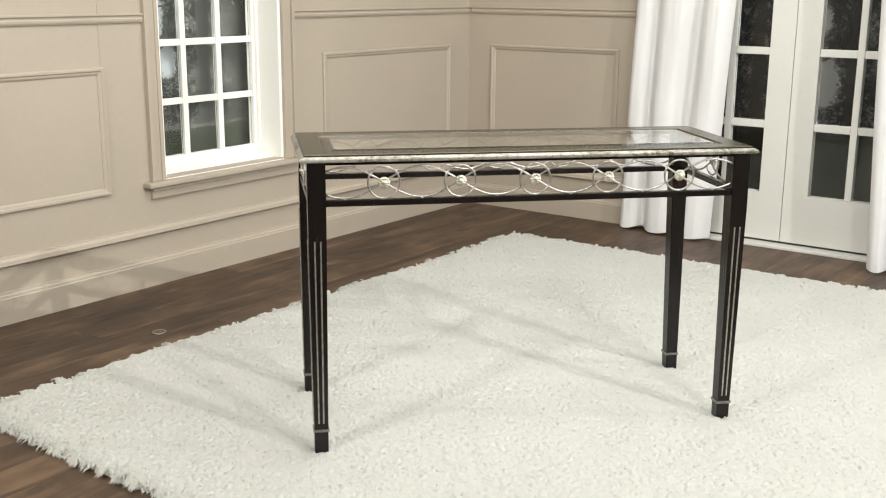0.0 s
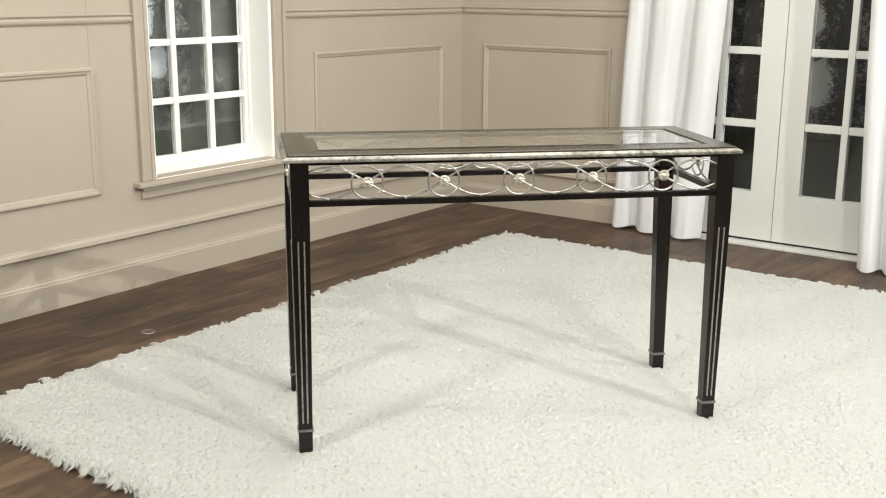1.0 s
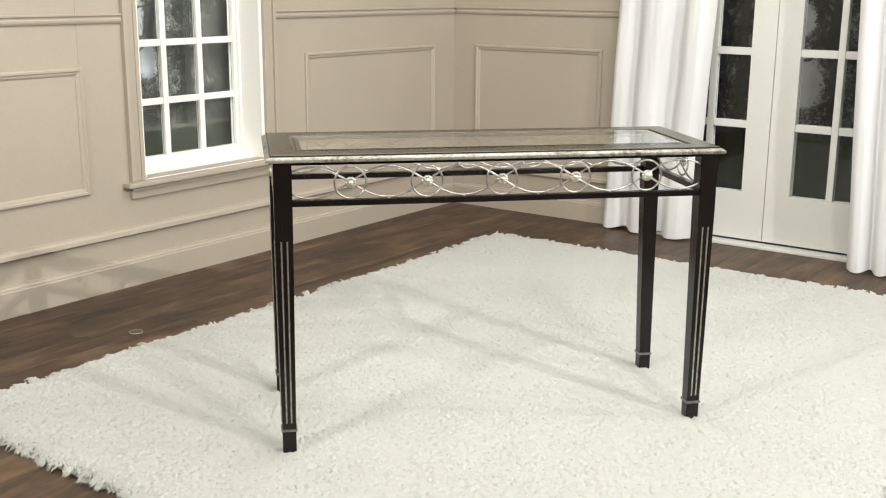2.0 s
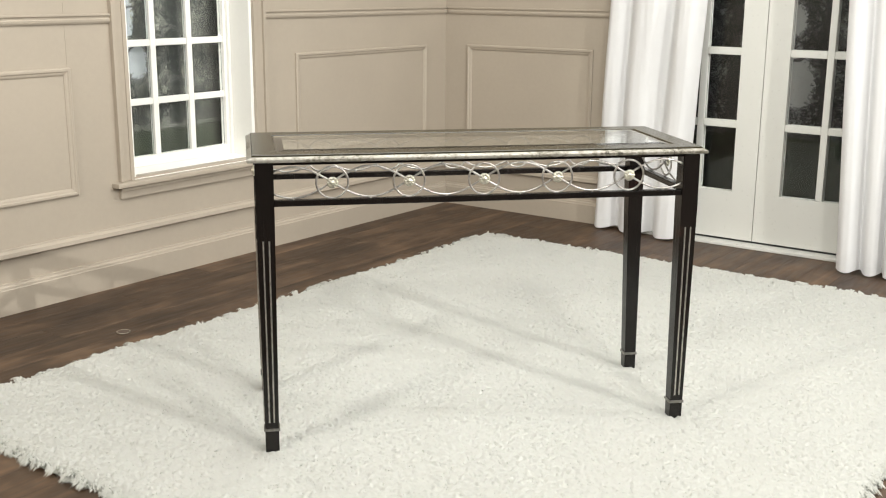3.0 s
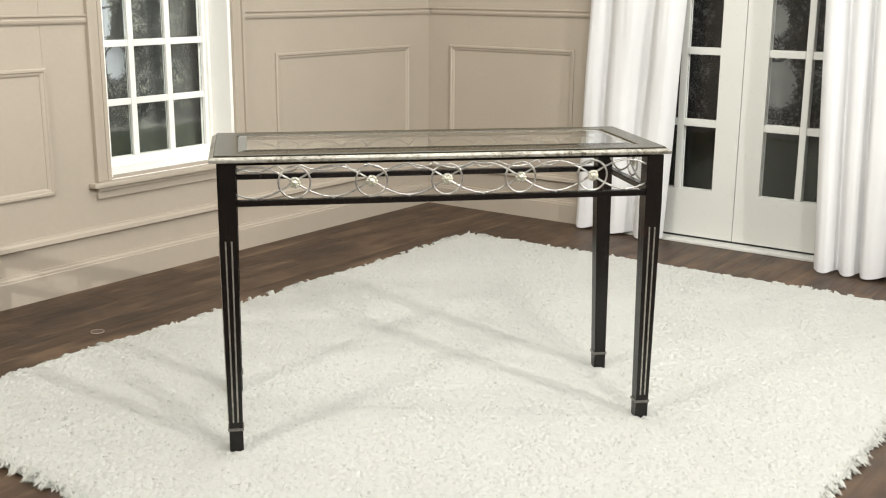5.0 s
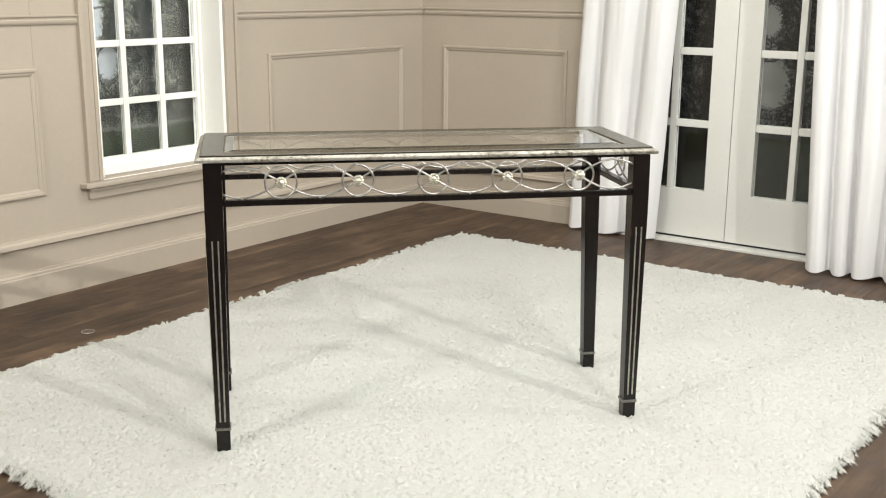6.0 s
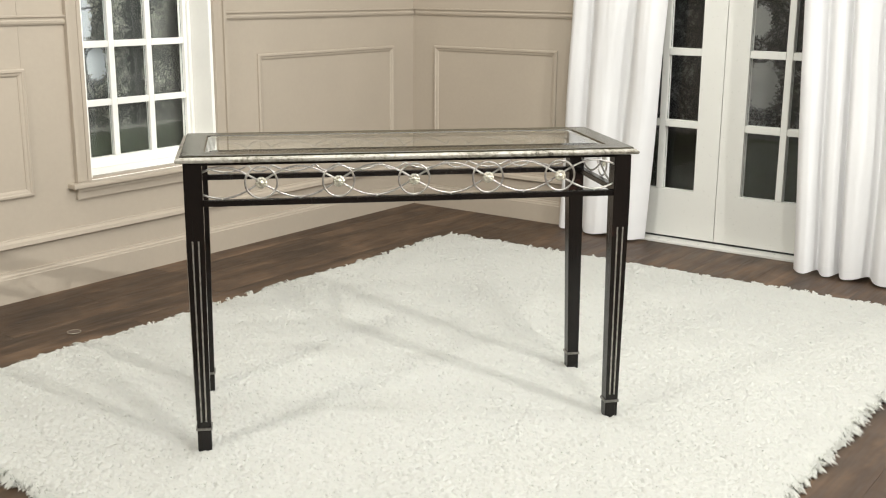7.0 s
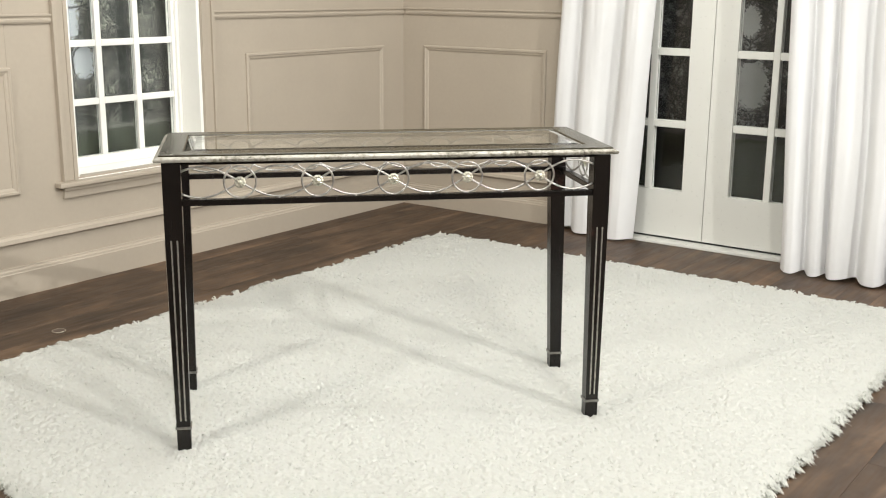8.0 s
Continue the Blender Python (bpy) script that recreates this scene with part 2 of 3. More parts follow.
def run_moulding(place, a0, a1, profile):
    """A straight length: profile rows are (height up the wall, height above the wall)."""
    bm = bmesh.new()
    ends = [[bm.verts.new(place(a, b, h)) for b, h in profile] for a in (a0, a1)]
    n = len(profile)
    for k in range(n):
        bm.faces.new((ends[0][k], ends[0][(k + 1) % n], ends[1][(k + 1) % n], ends[1][k]))
    bm.faces.new(ends[0])
    bm.faces.new(ends[1])
    return bm


PANEL = [(0, -0.002), (0, 0.008), (0.004, 0.011), (0.011, 0.011), (0.015, 0.007), (0.021, 0.006), (0.026, 0.003), (0.028, -0.002)]
RAIL = [(0.985, -0.002), (0.985, 0.006), (0.992, 0.010), (0.999, 0.011), (1.003, 0.008), (1.008, 0.009), (1.013, 0.014), (1.019, 0.014), (1.019, -0.002)]
BASE = [(0.0, -0.002), (0.0, 0.020), (0.088, 0.020), (0.091, 0.017), (0.098, 0.016), (0.103, 0.011), (0.109, 0.010), (0.109, -0.002)]
CAP = [(0.195, -0.002), (0.195, 0.012), (0.200, 0.017), (0.214, 0.015), (0.222, 0.008), (0.228, 0.007), (0.228, -0.002)]

# ---- room shell ----
EAST, SOUTH, TOP, THICK = 4.2, -2.2, 3.2, 0.16
WIN = (3.088, 3.738, 0.405, 1.84)      # window opening: y0, y1, z0, z1
DOOR = (-2.375, -1.215, 0.0, 2.06)     # door opening: x0, x1, z0, z1


def wall_with_opening(name, place, a0, a1, hole):
    bm = bmesh.new()
    h0, h1, z0, z1 = hole
    for p0, p1, q0, q1 in ((a0, h0, 0, TOP), (h1, a1, 0, TOP), (h0, h1, 0, z0), (h0, h1, z1, TOP)):
        if q1 - q0 > 0.001:
            x = [place(p0, q0, 0), place(p1, q1, -THICK)]
            add_box(bm, [min(x[0][i], x[1][i]) for i in range(3)], [max(x[0][i], x[1][i]) for i in range(3)])
    return tagged(part(name, bm, wall_paint), "beige painted wood panelled wall", "wall", kind="structure")


wall_west = wall_with_opening("wall_west", on_west, SOUTH, NORTH + THICK, WIN)
wall_north = wall_with_opening("wall_north", on_north, WEST, EAST, DOOR)
tagged(part("wall_east", box((EAST, SOUTH, 0), (EAST + THICK, NORTH + THICK, TOP)), plain_plaster), "plain grey studio wall", "wall", kind="structure")
tagged(part("wall_south", box((WEST - THICK, SOUTH - THICK, 0), (EAST + THICK, SOUTH, TOP)), plain_plaster), "plain grey studio wall", "wall", kind="structure")
tagged(part("ceiling", box((WEST - THICK, SOUTH - THICK, TOP), (EAST + THICK, NORTH + THICK, TOP + 0.1)), plain_plaster), "plain grey studio ceiling", "ceiling", kind="structure")
floor = tagged(part("floor", box((WEST - 1.2, SOUTH - THICK, -0.1), (EAST + THICK, NORTH + 1.4, -0.004)), wood_mat), "dark brown wood plank floor", "floor", kind="structure")


def trim(name, bm, label):
    return tagged(part(name, bm, wall_paint), label, "moulding", kind="structure")


for a0, a1 in ((SOUTH, 3.022), (3.806, NORTH)):
    trim("chair_rail", run_moulding(on_west, a0, a1, RAIL), "beige painted moulded chair rail on the wall")
trim("chair_rail", run_moulding(on_north, WEST + 0.024, -2.40, RAIL), "beige painted moulded chair rail on the wall")
trim("chair_rail", run_moulding(on_north, -1.19, EAST, RAIL), "beige painted moulded chair rail on the wall")
for profile, name, label in ((BASE, "baseboard", "beige painted baseboard with moulded top edge"), (CAP, "base_cap_moulding", "beige painted moulding strip above the baseboard")):
    trim(name, run_moulding(on_west, SOUTH, NORTH, profile), label)
    trim(name, run_moulding(on_north, WEST + 0.02, -2.40, profile), label)
    trim(name, run_moulding(on_north, -1.19, EAST, profile), label)
for a0, a1 in ((0.30, 1.40), (1.62, 2.842), (3.990, 4.946)):
    trim("panel_moulding", rect_moulding(on_west, a0, a1, 0.375, 0.834, PANEL), "beige painted rectangular panel moulding on the wall")
trim("panel_moulding", rect_moulding(on_north, -3.352, -2.625, 0.375, 0.834, PANEL), "beige painted rectangular panel moulding on the wall")
trim("panel_moulding", rect_moulding(on_north, -1.0, 0.2, 0.375, 0.834, PANEL), "beige painted rectangular panel moulding on the wall")
# a board joint that shows as a fine ridge above the panel
trim("board_joint", run_moulding(on_west, 2.834, 2.838, [(0.836, -0.001), (0.836, 0.0012), (0.984, 0.0012), (0.984, -0.001)]), "fine painted joint between two wall boards")
trim("board_joint", run_moulding(on_west, 2.834, 2.838, [(1.020, -0.001), (1.020, 0.0012), (2.4, 0.0012), (2.4, -0.001)]), "fine painted joint between two wall boards")

# ---- window ----
window = tagged(new("window_1"), "white multi-pane window in a beige casing", "window", kind="structure")
y0, y1, z0, z1 = WIN
CASE = 0.066


def casing_piece(a0, a1, b0, b1, upright):
    """A stepped casing board."""
    bm = bmesh.new()
    steps = [(0.0, 0.016, 0.014), (0.016, 0.050, 0.010), (0.050, CASE, 0.020)]
    for s0, s1, h in steps:
        if upright == "L":
            add_box(bm, on_west(a1 - s1, b0, -0.001), on_west(a1 - s0, b1, h), 0.002)
        elif upright == "R":
            add_box(bm, on_west(a0 + s0, b0, -0.001), on_west(a0 + s1, b1, h), 0.002)
        else:
            add_box(bm, on_west(a0, b0 + s0, -0.001), on_west(a1, b0 + s1, h), 0.002)
    return bm


part("casing", casing_piece(y0 - CASE, y0, 0.398, z1, "L"), wall_paint, window, "beige painted stepped casing")
part("casing", casing_piece(y1, y1 + CASE, 0.398, z1, "R"), wall_paint, window, "beige painted stepped casing")
part("casing", casing_piece(y0 - CASE, y1 + CASE, z1, z1 + CASE, "T"), wall_paint, window, "beige painted stepped casing")
bm = box((WEST - 0.001, y0 - 0.098, 0.378), (WEST + 0.042, y1 + 0.098, 0.397), 0.006)
part("window_stool", bm, wall_paint, window, "beige painted rounded sill board")
bm = box((WEST - 0.001, y0 - 0.066, 0.332), (WEST + 0.014, y1 + 0.066, 0.377), 0.004)
add_box(bm, (WEST + 0.012, y0 - 0.070, 0.362), (WEST + 0.024, y1 + 0.070, 0.377), 0.004)
part("apron", bm, wall_paint, window, "beige painted board below the sill")
G = -3.621                               # the sash's inner face
part("jamb", box((G - 0.05, y0, z0), (WEST - 0.001, y0 + 0.016, z1), 0.002), window_paint, window)
part("jamb", box((G - 0.05, y1 - 0.016, z0), (WEST - 0.001, y1, z1), 0.002), window_paint, window)
part("head_jamb", box((G - 0.05, y0 + 0.016, z1 - 0.016), (WEST - 0.001, y1 - 0.016, z1), 0.002), window_paint, window)
bm = bmesh.new()
sill = [(G - 0.05, 0.383), (WEST + 0.001, 0.383), (WEST + 0.001, 0.399), (G + 0.02, 0.414), (G - 0.05, 0.414)]
ends = [[bm.verts.new((x, a, z)) for x, z in sill] for a in (y0 + 0.0005, y1 - 0.0005)]
for k in range(5):
    bm.faces.new((ends[0][k], ends[0][(k + 1) % 5], ends[1][(k + 1) % 5], ends[1][k]))
bm.faces.new(ends[0])
bm.faces.new(ends[1])
part("window_sill", bm, window_paint, window, "white painted sloping inner sill")
S0, S1, BAR = 3.140, 3.695, 0.0135       # glass edges of the two stiles, half a muntin
MID = (3.327, 3.513)                     # muntin centres
part("sash_stile", box((G - 0.035, y0 + 0.017, 0.4145), (G, S0, z1 - 0.017), 0.003), window_paint, window)
part("sash_stile", box((G - 0.035, S1, 0.4145), (G, y1 - 0.017, z1 - 0.017), 0.003), window_paint, window)
part("sash_rail", box((G - 0.034, S0 + 0.0005, 0.4145), (G - 0.001, S1 - 0.0005, 0.455), 0.003), window_paint, window)
part("sash_rail", box((G - 0.034, S0 + 0.0005, z1 - 0.055), (G - 0.001, S1 - 0.0005, z1 - 0.017), 0.003), window_paint, window)
# a stop bead in the corner of jamb and sash
part("stop_bead", box((G + 0.0005, y1 - 0.030, 0.4145), (G + 0.014, y1 - 0.0165, z1 - 0.017), 0.004), window_paint, window)
part("stop_bead", box((G + 0.0005, y0 + 0.0165, 0.4145), (G + 0.014, y0 + 0.030, z1 - 0.017), 0.004), window_paint, window)
bays = ((S0 + 0.0005, MID[0] - BAR - 0.0005), (MID[0] + BAR + 0.0005, MID[1] - BAR - 0.0005), (MID[1] + BAR + 0.0005, S1 - 0.0005))
rows = [0.455 + 0.2285 * k for k in range(7)]
for a in MID:
    part("muntin", box((G - 0.028, a - BAR, 0.4552), (G - 0.004, a + BAR, z1 - 0.0555), 0.004), window_paint, window)
for r in rows[1:6]:
    for p, q in bays:
        part("muntin", box((G - 0.027, p, r - 0.026), (G - 0.005, q, r), 0.004), window_paint, window)
for k in range(6):
    top = rows[k + 1] - 0.0265 if k < 5 else z1 - 0.056
    for p, q in bays:
        ob = part("pane", box((G - 0.020, p + 0.0005, rows[k] + 0.0005), (G - 0.016, q - 0.0005, top)), pane_mat, window)
        ob.visible_shadow = False

# ---- french door ----
DY = NORTH + 0.004                       # front face of the leaves
door = tagged(new("door_1"), "closed white french double door with divided panes", "door", kind="structure")
SEAM = -1.796
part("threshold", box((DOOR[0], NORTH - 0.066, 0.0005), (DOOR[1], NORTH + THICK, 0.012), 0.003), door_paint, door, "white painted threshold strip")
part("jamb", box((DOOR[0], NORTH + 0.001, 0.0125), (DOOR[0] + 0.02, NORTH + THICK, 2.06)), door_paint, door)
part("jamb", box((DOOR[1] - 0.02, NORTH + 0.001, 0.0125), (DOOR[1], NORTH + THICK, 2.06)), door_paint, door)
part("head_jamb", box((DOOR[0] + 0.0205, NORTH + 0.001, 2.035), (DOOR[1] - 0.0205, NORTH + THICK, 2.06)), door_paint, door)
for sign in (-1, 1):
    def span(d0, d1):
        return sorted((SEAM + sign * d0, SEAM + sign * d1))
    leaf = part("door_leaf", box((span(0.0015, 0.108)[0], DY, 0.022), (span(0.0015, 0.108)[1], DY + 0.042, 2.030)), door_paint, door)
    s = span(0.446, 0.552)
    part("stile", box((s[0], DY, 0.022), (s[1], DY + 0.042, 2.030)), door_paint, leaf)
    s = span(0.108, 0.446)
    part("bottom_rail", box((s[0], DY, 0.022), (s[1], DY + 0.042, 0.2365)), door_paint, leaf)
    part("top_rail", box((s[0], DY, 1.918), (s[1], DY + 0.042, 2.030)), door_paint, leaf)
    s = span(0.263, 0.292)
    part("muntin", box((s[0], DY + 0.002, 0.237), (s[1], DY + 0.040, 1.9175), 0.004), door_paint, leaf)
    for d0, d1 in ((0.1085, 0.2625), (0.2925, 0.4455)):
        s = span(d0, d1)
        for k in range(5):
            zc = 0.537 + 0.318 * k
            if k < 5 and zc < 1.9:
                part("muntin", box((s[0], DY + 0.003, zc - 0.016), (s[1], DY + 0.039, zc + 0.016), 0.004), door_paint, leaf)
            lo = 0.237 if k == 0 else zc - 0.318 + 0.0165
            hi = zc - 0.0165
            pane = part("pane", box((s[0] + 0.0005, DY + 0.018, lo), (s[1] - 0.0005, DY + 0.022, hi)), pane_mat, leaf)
            pane.visible_shadow = False
# black strips stand in for the shade between and under the leaves
part("door_seal", box((SEAM - 0.0013, DY + 0.008, 0.022), (SEAM + 0.0013, DY + 0.04, 2.030)), black_mat, door, "dark gap between the leaves")
part("door_sweep", box((DOOR[0] + 0.021, DY + 0.006, 0.0125), (DOOR[1] - 0.021, DY + 0.036, 0.0215)), black_mat, door, "dark gap under the leaves")

# ---- printed backdrops behind the openings ----
print_west = print_material("park print", "Y", [(3.315, 0.825, 0.050, 0.080), (3.255, 1.01, 0.05, 0.11), (3.26, 1.40, 0.07, 0.2)],
                            [(3.515, 0.032), (3.72, 0.012)], [(3.40, 0.80, 0.135, 0.0022), (3.29, 1.15, 0.12, 0.0025)], 0.755, 0.540,
                            dict(shade=(0.018, 0.019, 0.018), leaf=(0.050, 0.052, 0.045), bright=(0.20, 0.20, 0.17), sky=(0.37, 0.395, 0.415),
                                 woods=(0.075, 0.080, 0.085), grass=(0.013, 0.0165, 0.0090), path=(0.12, 0.12, 0.108)))
# dark tones are lifted to paint in the grey haze on the panes
print_north = print_material("garden print with pane haze", "X", [(-1.895, 0.665, 0.085, 0.135), (-1.92, 0.97, 0.05, 0.08)],
                             [(-1.755, 0.026), (-2.22, 0.03)], [(-1.93, 0.93, 0.15, 0.008), (-1.86, 0.99, 0.13, 0.004)], 0.545, 0.40,
                             dict(shade=(0.036, 0.036, 0.035), leaf=(0.072, 0.072, 0.071), bright=(0.25, 0.25, 0.25), sky=(0.50, 0.50, 0.49),
                                  woods=(0.05, 0.05, 0.05), grass=(0.020, 0.023, 0.014), path=(0.06, 0.06, 0.058)))
tagged(part("backdrop_west", box((G - 0.10, y0 - 0.2, -0.003), (G - 0.095, y1 + 0.3, 2.4)), print_west), "dim photographic print of trees and lawn hung behind the window", "backdrop", kind="structure")
tagged(part("backdrop_north", box((-4.2, NORTH + 0.75, -0.003), (1.2, NORTH + 0.755, 2.6)), print_north), "dark photographic print of trees hung behind the door", "backdrop", kind="structure")

# ---- curtains ----


def curtain(name, lower, upper, ymid, depth, crests, valleys, swells, seed):
    """A hanging sheet. lower and upper: its two edges at the floor and at 1.05 m; crests and valleys: where along its width the folds swell forward and fall back; swells: how far each fold comes forward."""
    rng = random.Random(seed)
    bm = bmesh.new()
    nu, nz, zt = 56 * len(crests), 60, 2.25
    knots = [0.0] + sorted(crests + valleys) + [1.0]
    marks = [-0.6] + [float(k) for k in range(len(crests) + len(valleys))]
    marks.append(marks[-1] + 0.7)
    wob = [(rng.uniform(1.0, 2.8), rng.uniform(0, 6.28), rng.uniform(0.04, 0.10)) for _ in range(3)]
    size = swells + [1.0, 1.0]
    front, back = [], []
    for j in range(nz + 1):
        w = j / nz
        z = 0.006 + (zt - 0.006) * w
        rise = z / 1.05
        x0 = lower[0] + (upper[0] - lower[0]) * rise
        x1 = lower[1] + (upper[1] - lower[1]) * rise
        rf, rb = [], []
        for i in range(nu + 1):
            s = i / nu
            mark = float(np.interp(s, knots, marks))
            for f, p, a in wob:
                mark += a * math.sin(f * z * 2.0 + p + s * 4) * math.sin(math.pi * s)
            amp = depth * (0.75 + 0.25 * (1 - w)) * size[int(max(0, (mark + 1) // 2))]
            c = math.cos(math.pi * mark)
            off = 2 * amp * (1 - ((1 - c) / 2) ** 1.6) - depth
            off += 0.07 * depth * noise.noise(Vector((s * 11, z * 2.2, seed))) + 0.03 * depth * noise.noise(Vector((s * 40, z * 5, seed)))
            x = x0 + (x1 - x0) * s + 0.30 * depth * math.sin(math.pi * mark) * math.sin(math.pi * s)
            y = ymid - off + 0.004 * math.sin(7 * z + 5 * s)
            z2 = z + (0.010 * (1 - c) / 2 + 0.004 * math.sin(9 * s + seed) ** 2 if j == 0 else 0)
            rf.append(bm.verts.new((x, y, z2)))
            rb.append(bm.verts.new((x, y + 0.0025, z2)))
        front.append(rf)
        back.append(rb)
    for j in range(nz):
        for i in range(nu):
            bm.faces.new((front[j][i], front[j][i + 1], front[j + 1][i + 1], front[j + 1][i]))
            bm.faces.new((back[j][i + 1], back[j][i], back[j + 1][i], back[j + 1][i + 1]))
    for j in range(nz):
        for k in (0, nu):
            bm.faces.new((front[j][k], front[j + 1][k], back[j + 1][k], back[j][k]))
    for i in range(nu):
        for k in (0, nz):
            hem = bm.faces.new((front[k][i], back[k][i], back[k][i + 1], front[k][i + 1]))
            for e in hem.edges:
                e.smooth = False
    return part(name, bm, linen_mat, smooth=True)


tagged(curtain("curtain", (-2.540, -2.085), (-2.505, -2.035), 5.012, 0.036, [0.08, 0.43, 0.84], [0.215, 0.65], [0.58, 0.95, 1.15], 3), "white linen curtain hanging to the floor beside the door", "curtain", "curtains at the door")
tagged(curtain("curtain", (-1.355, -0.48), (-1.40, -0.48), 4.890, 0.030, [0.05, 0.155, 0.245, 0.42, 0.54, 0.68, 0.83, 0.95], [0.10, 0.20, 0.34, 0.475, 0.61, 0.76, 0.89], [1.0, 0.8, 0.9, 1.2, 0.9, 1.1, 0.8, 1.0], 8), "white linen curtain hanging to the floor beside the door", "curtain", "curtains at the door")

# ---- console table ----
table = tagged(new("console_table"), "black lacquered console table with glass top and pewter scrollwork", "table")
table.matrix_world = pose(-1.704, 2.757, 0.0, 0, 0, 46.5)
TZ = 0.747


def ring_sweep(profile):
    """Sweeps (half length, half width, z) rows round a rectangle and closes them one to the next."""
    bm = bmesh.new()
    loops = [[bm.verts.new((sx * a, sy * b, z)) for sx, sy in ((-1, -1), (1, -1), (1, 1), (-1, 1))] for a, b, z in profile]
    for p, q in zip(loops, loops[1:] + loops[:1]):
        for k in range(4):
            bm.faces.new((p[k], p[(k + 1) % 4], q[(k + 1) % 4], q[k]))
    return bm


A, B = 0.559, 0.2105
HA, HB = 0.492, 0.143
part("tabletop_frame", ring_sweep([(HA, HB, TZ - 0.002), (HA + 0.003, HB + 0.003, TZ), (A - 0.014, B - 0.014, TZ), (A - 0.0115, B - 0.0115, TZ - 0.0015),
                                   (A - 0.0115, B - 0.0115, TZ - 0.004), (A - 0.014, B - 0.014, TZ - 0.016), (HA - 0.006, HB - 0.006, TZ - 0.016), (HA - 0.006, HB - 0.006, TZ - 0.0105), (HA, HB, TZ - 0.0105)]),
     top_mat, table, "black brown lacquered frame")
part("edge_trim", ring_sweep([(A - 0.0112, B - 0.0112, TZ - 0.0045), (A - 0.008, B - 0.008, TZ - 0.005), (A - 0.004, B - 0.004, TZ - 0.0075), (A - 0.001, B - 0.001, TZ - 0.009),
                              (A, B, TZ - 0.0105), (A, B, TZ - 0.0145), (A - 0.002, B - 0.002, TZ - 0.017), (A - 0.0112, B - 0.0112, TZ - 0.017)]),
     leaf_mat, table, "mottled antique silver edge")
bm = bmesh.new()
GB = 0.022
rows_g = [(HA - 0.0005, HB - 0.0005, TZ - 0.010), (HA - 0.0005, HB - 0.0005, TZ - 0.0022), (HA - GB, HB - GB, TZ + 0.0006)]
loops = [[bm.verts.new((sx * a, sy * b, z)) for sx, sy in ((-1, -1), (1, -1), (1, 1), (-1, 1))] for a, b, z in rows_g]
for p, q in zip(loops, loops[1:]):
    for k in range(4):
        bm.faces.new((p[k], p[(k + 1) % 4], q[(k + 1) % 4], q[k]))
bm.faces.new(loops[0])
bm.faces.new(loops[-1])
glass = part("glass_panel", bm, glass_mat, table, "clear bevelled glass panel")
for ob in table.children:
    ob.location = (-0.004, -0.0155, 0)
glass.visible_shadow = False

LU, LV, LW, LF = 0.5415, 0.219, 0.0425, 0.033     # leg: outer faces, width at top and at foot
FEET = {(-1, -1): (-0.5245, -0.204), (1, -1): (0.520, -0.186), (1, 1): (0.534, 0.199), (-1, 1): (-0.5256, 0.197)}
LEG_TOP = TZ - 0.0195


def leg(su, sv):
    """A square leg that tapers on its inner sides, with a foot below a pewter collar."""
    bm = bmesh.new()
    tu, tv = su * (LU - LW / 2) - 0.004, sv * (LV - LW / 2) - (0.020 if sv > 0 else 0)
    fu, fv = FEET[(su, sv)]

    def axis(z):
        k = min(1, max(0, (z - 0.014) / 0.586))
        return fu + (tu - fu) * k, fv + (tv - fv) * k, LF + (LW - LF) * min(1, max(0, (z - 0.078) / 0.522))

    loops = []
    for z in (0.014, 0.078, 0.60, LEG_TOP):
        cu, cv, w = axis(z)
        loops.append([bm.verts.new((cu + w * i, cv + w * j, z)) for i, j in ((-0.5, -0.5), (0.5, -0.5), (0.5, 0.5), (-0.5, 0.5))])
    for p, q in zip(loops, loops[1:]):
        for k in range(4):
            bm.faces.new((p[k], p[(k + 1) % 4], q[(k + 1) % 4], q[k]))
    bm.faces.new(loops[0])
    bm.faces.new(loops[-1])
    up = [e for e in bm.edges if abs(e.verts[0].co.z - e.verts[1].co.z) > 0.02]
    bmesh.ops.bevel(bm, geom=up, offset=0.0022, segments=2, affect="EDGES")
    ob = part("leg", bm, lacquer_mat, table)
    cu, cv, w = axis(0.076)
    h = LF / 2 + 0.003
    part("collar", box((cu - h, cv - h, 0.0715), (cu + h, cv + h, 0.0785), 0.0022), collar_mat, ob, "thin pewter collar")
    # two inlaid strips on each outer face
    for face in (0, 1):
        for f in (-0.17, 0.17):
            b2 = bmesh.new()
            pts = []
            for z in (0.094, 0.545):
                cu, cv, w = axis(z)
                pts.append((cu + w * f, cv + sv * (w / 2 + 0.0002), z) if face == 0 else (cu + su * (w / 2 + 0.0002), cv + w * f, z))
            add_tube(b2, pts, 0.0021, 6)
            part("inlay_strip", b2, inlay_mat, ob, "silver inlaid flute")
    return ob


for su in (-1, 1):
    for sv in (-1, 1):
        leg(su, sv)

RZ, RS, RR = 0.6805, 0.181, 0.0372        # scroll centre height, spacing, ring radius
INNER = LU - LW


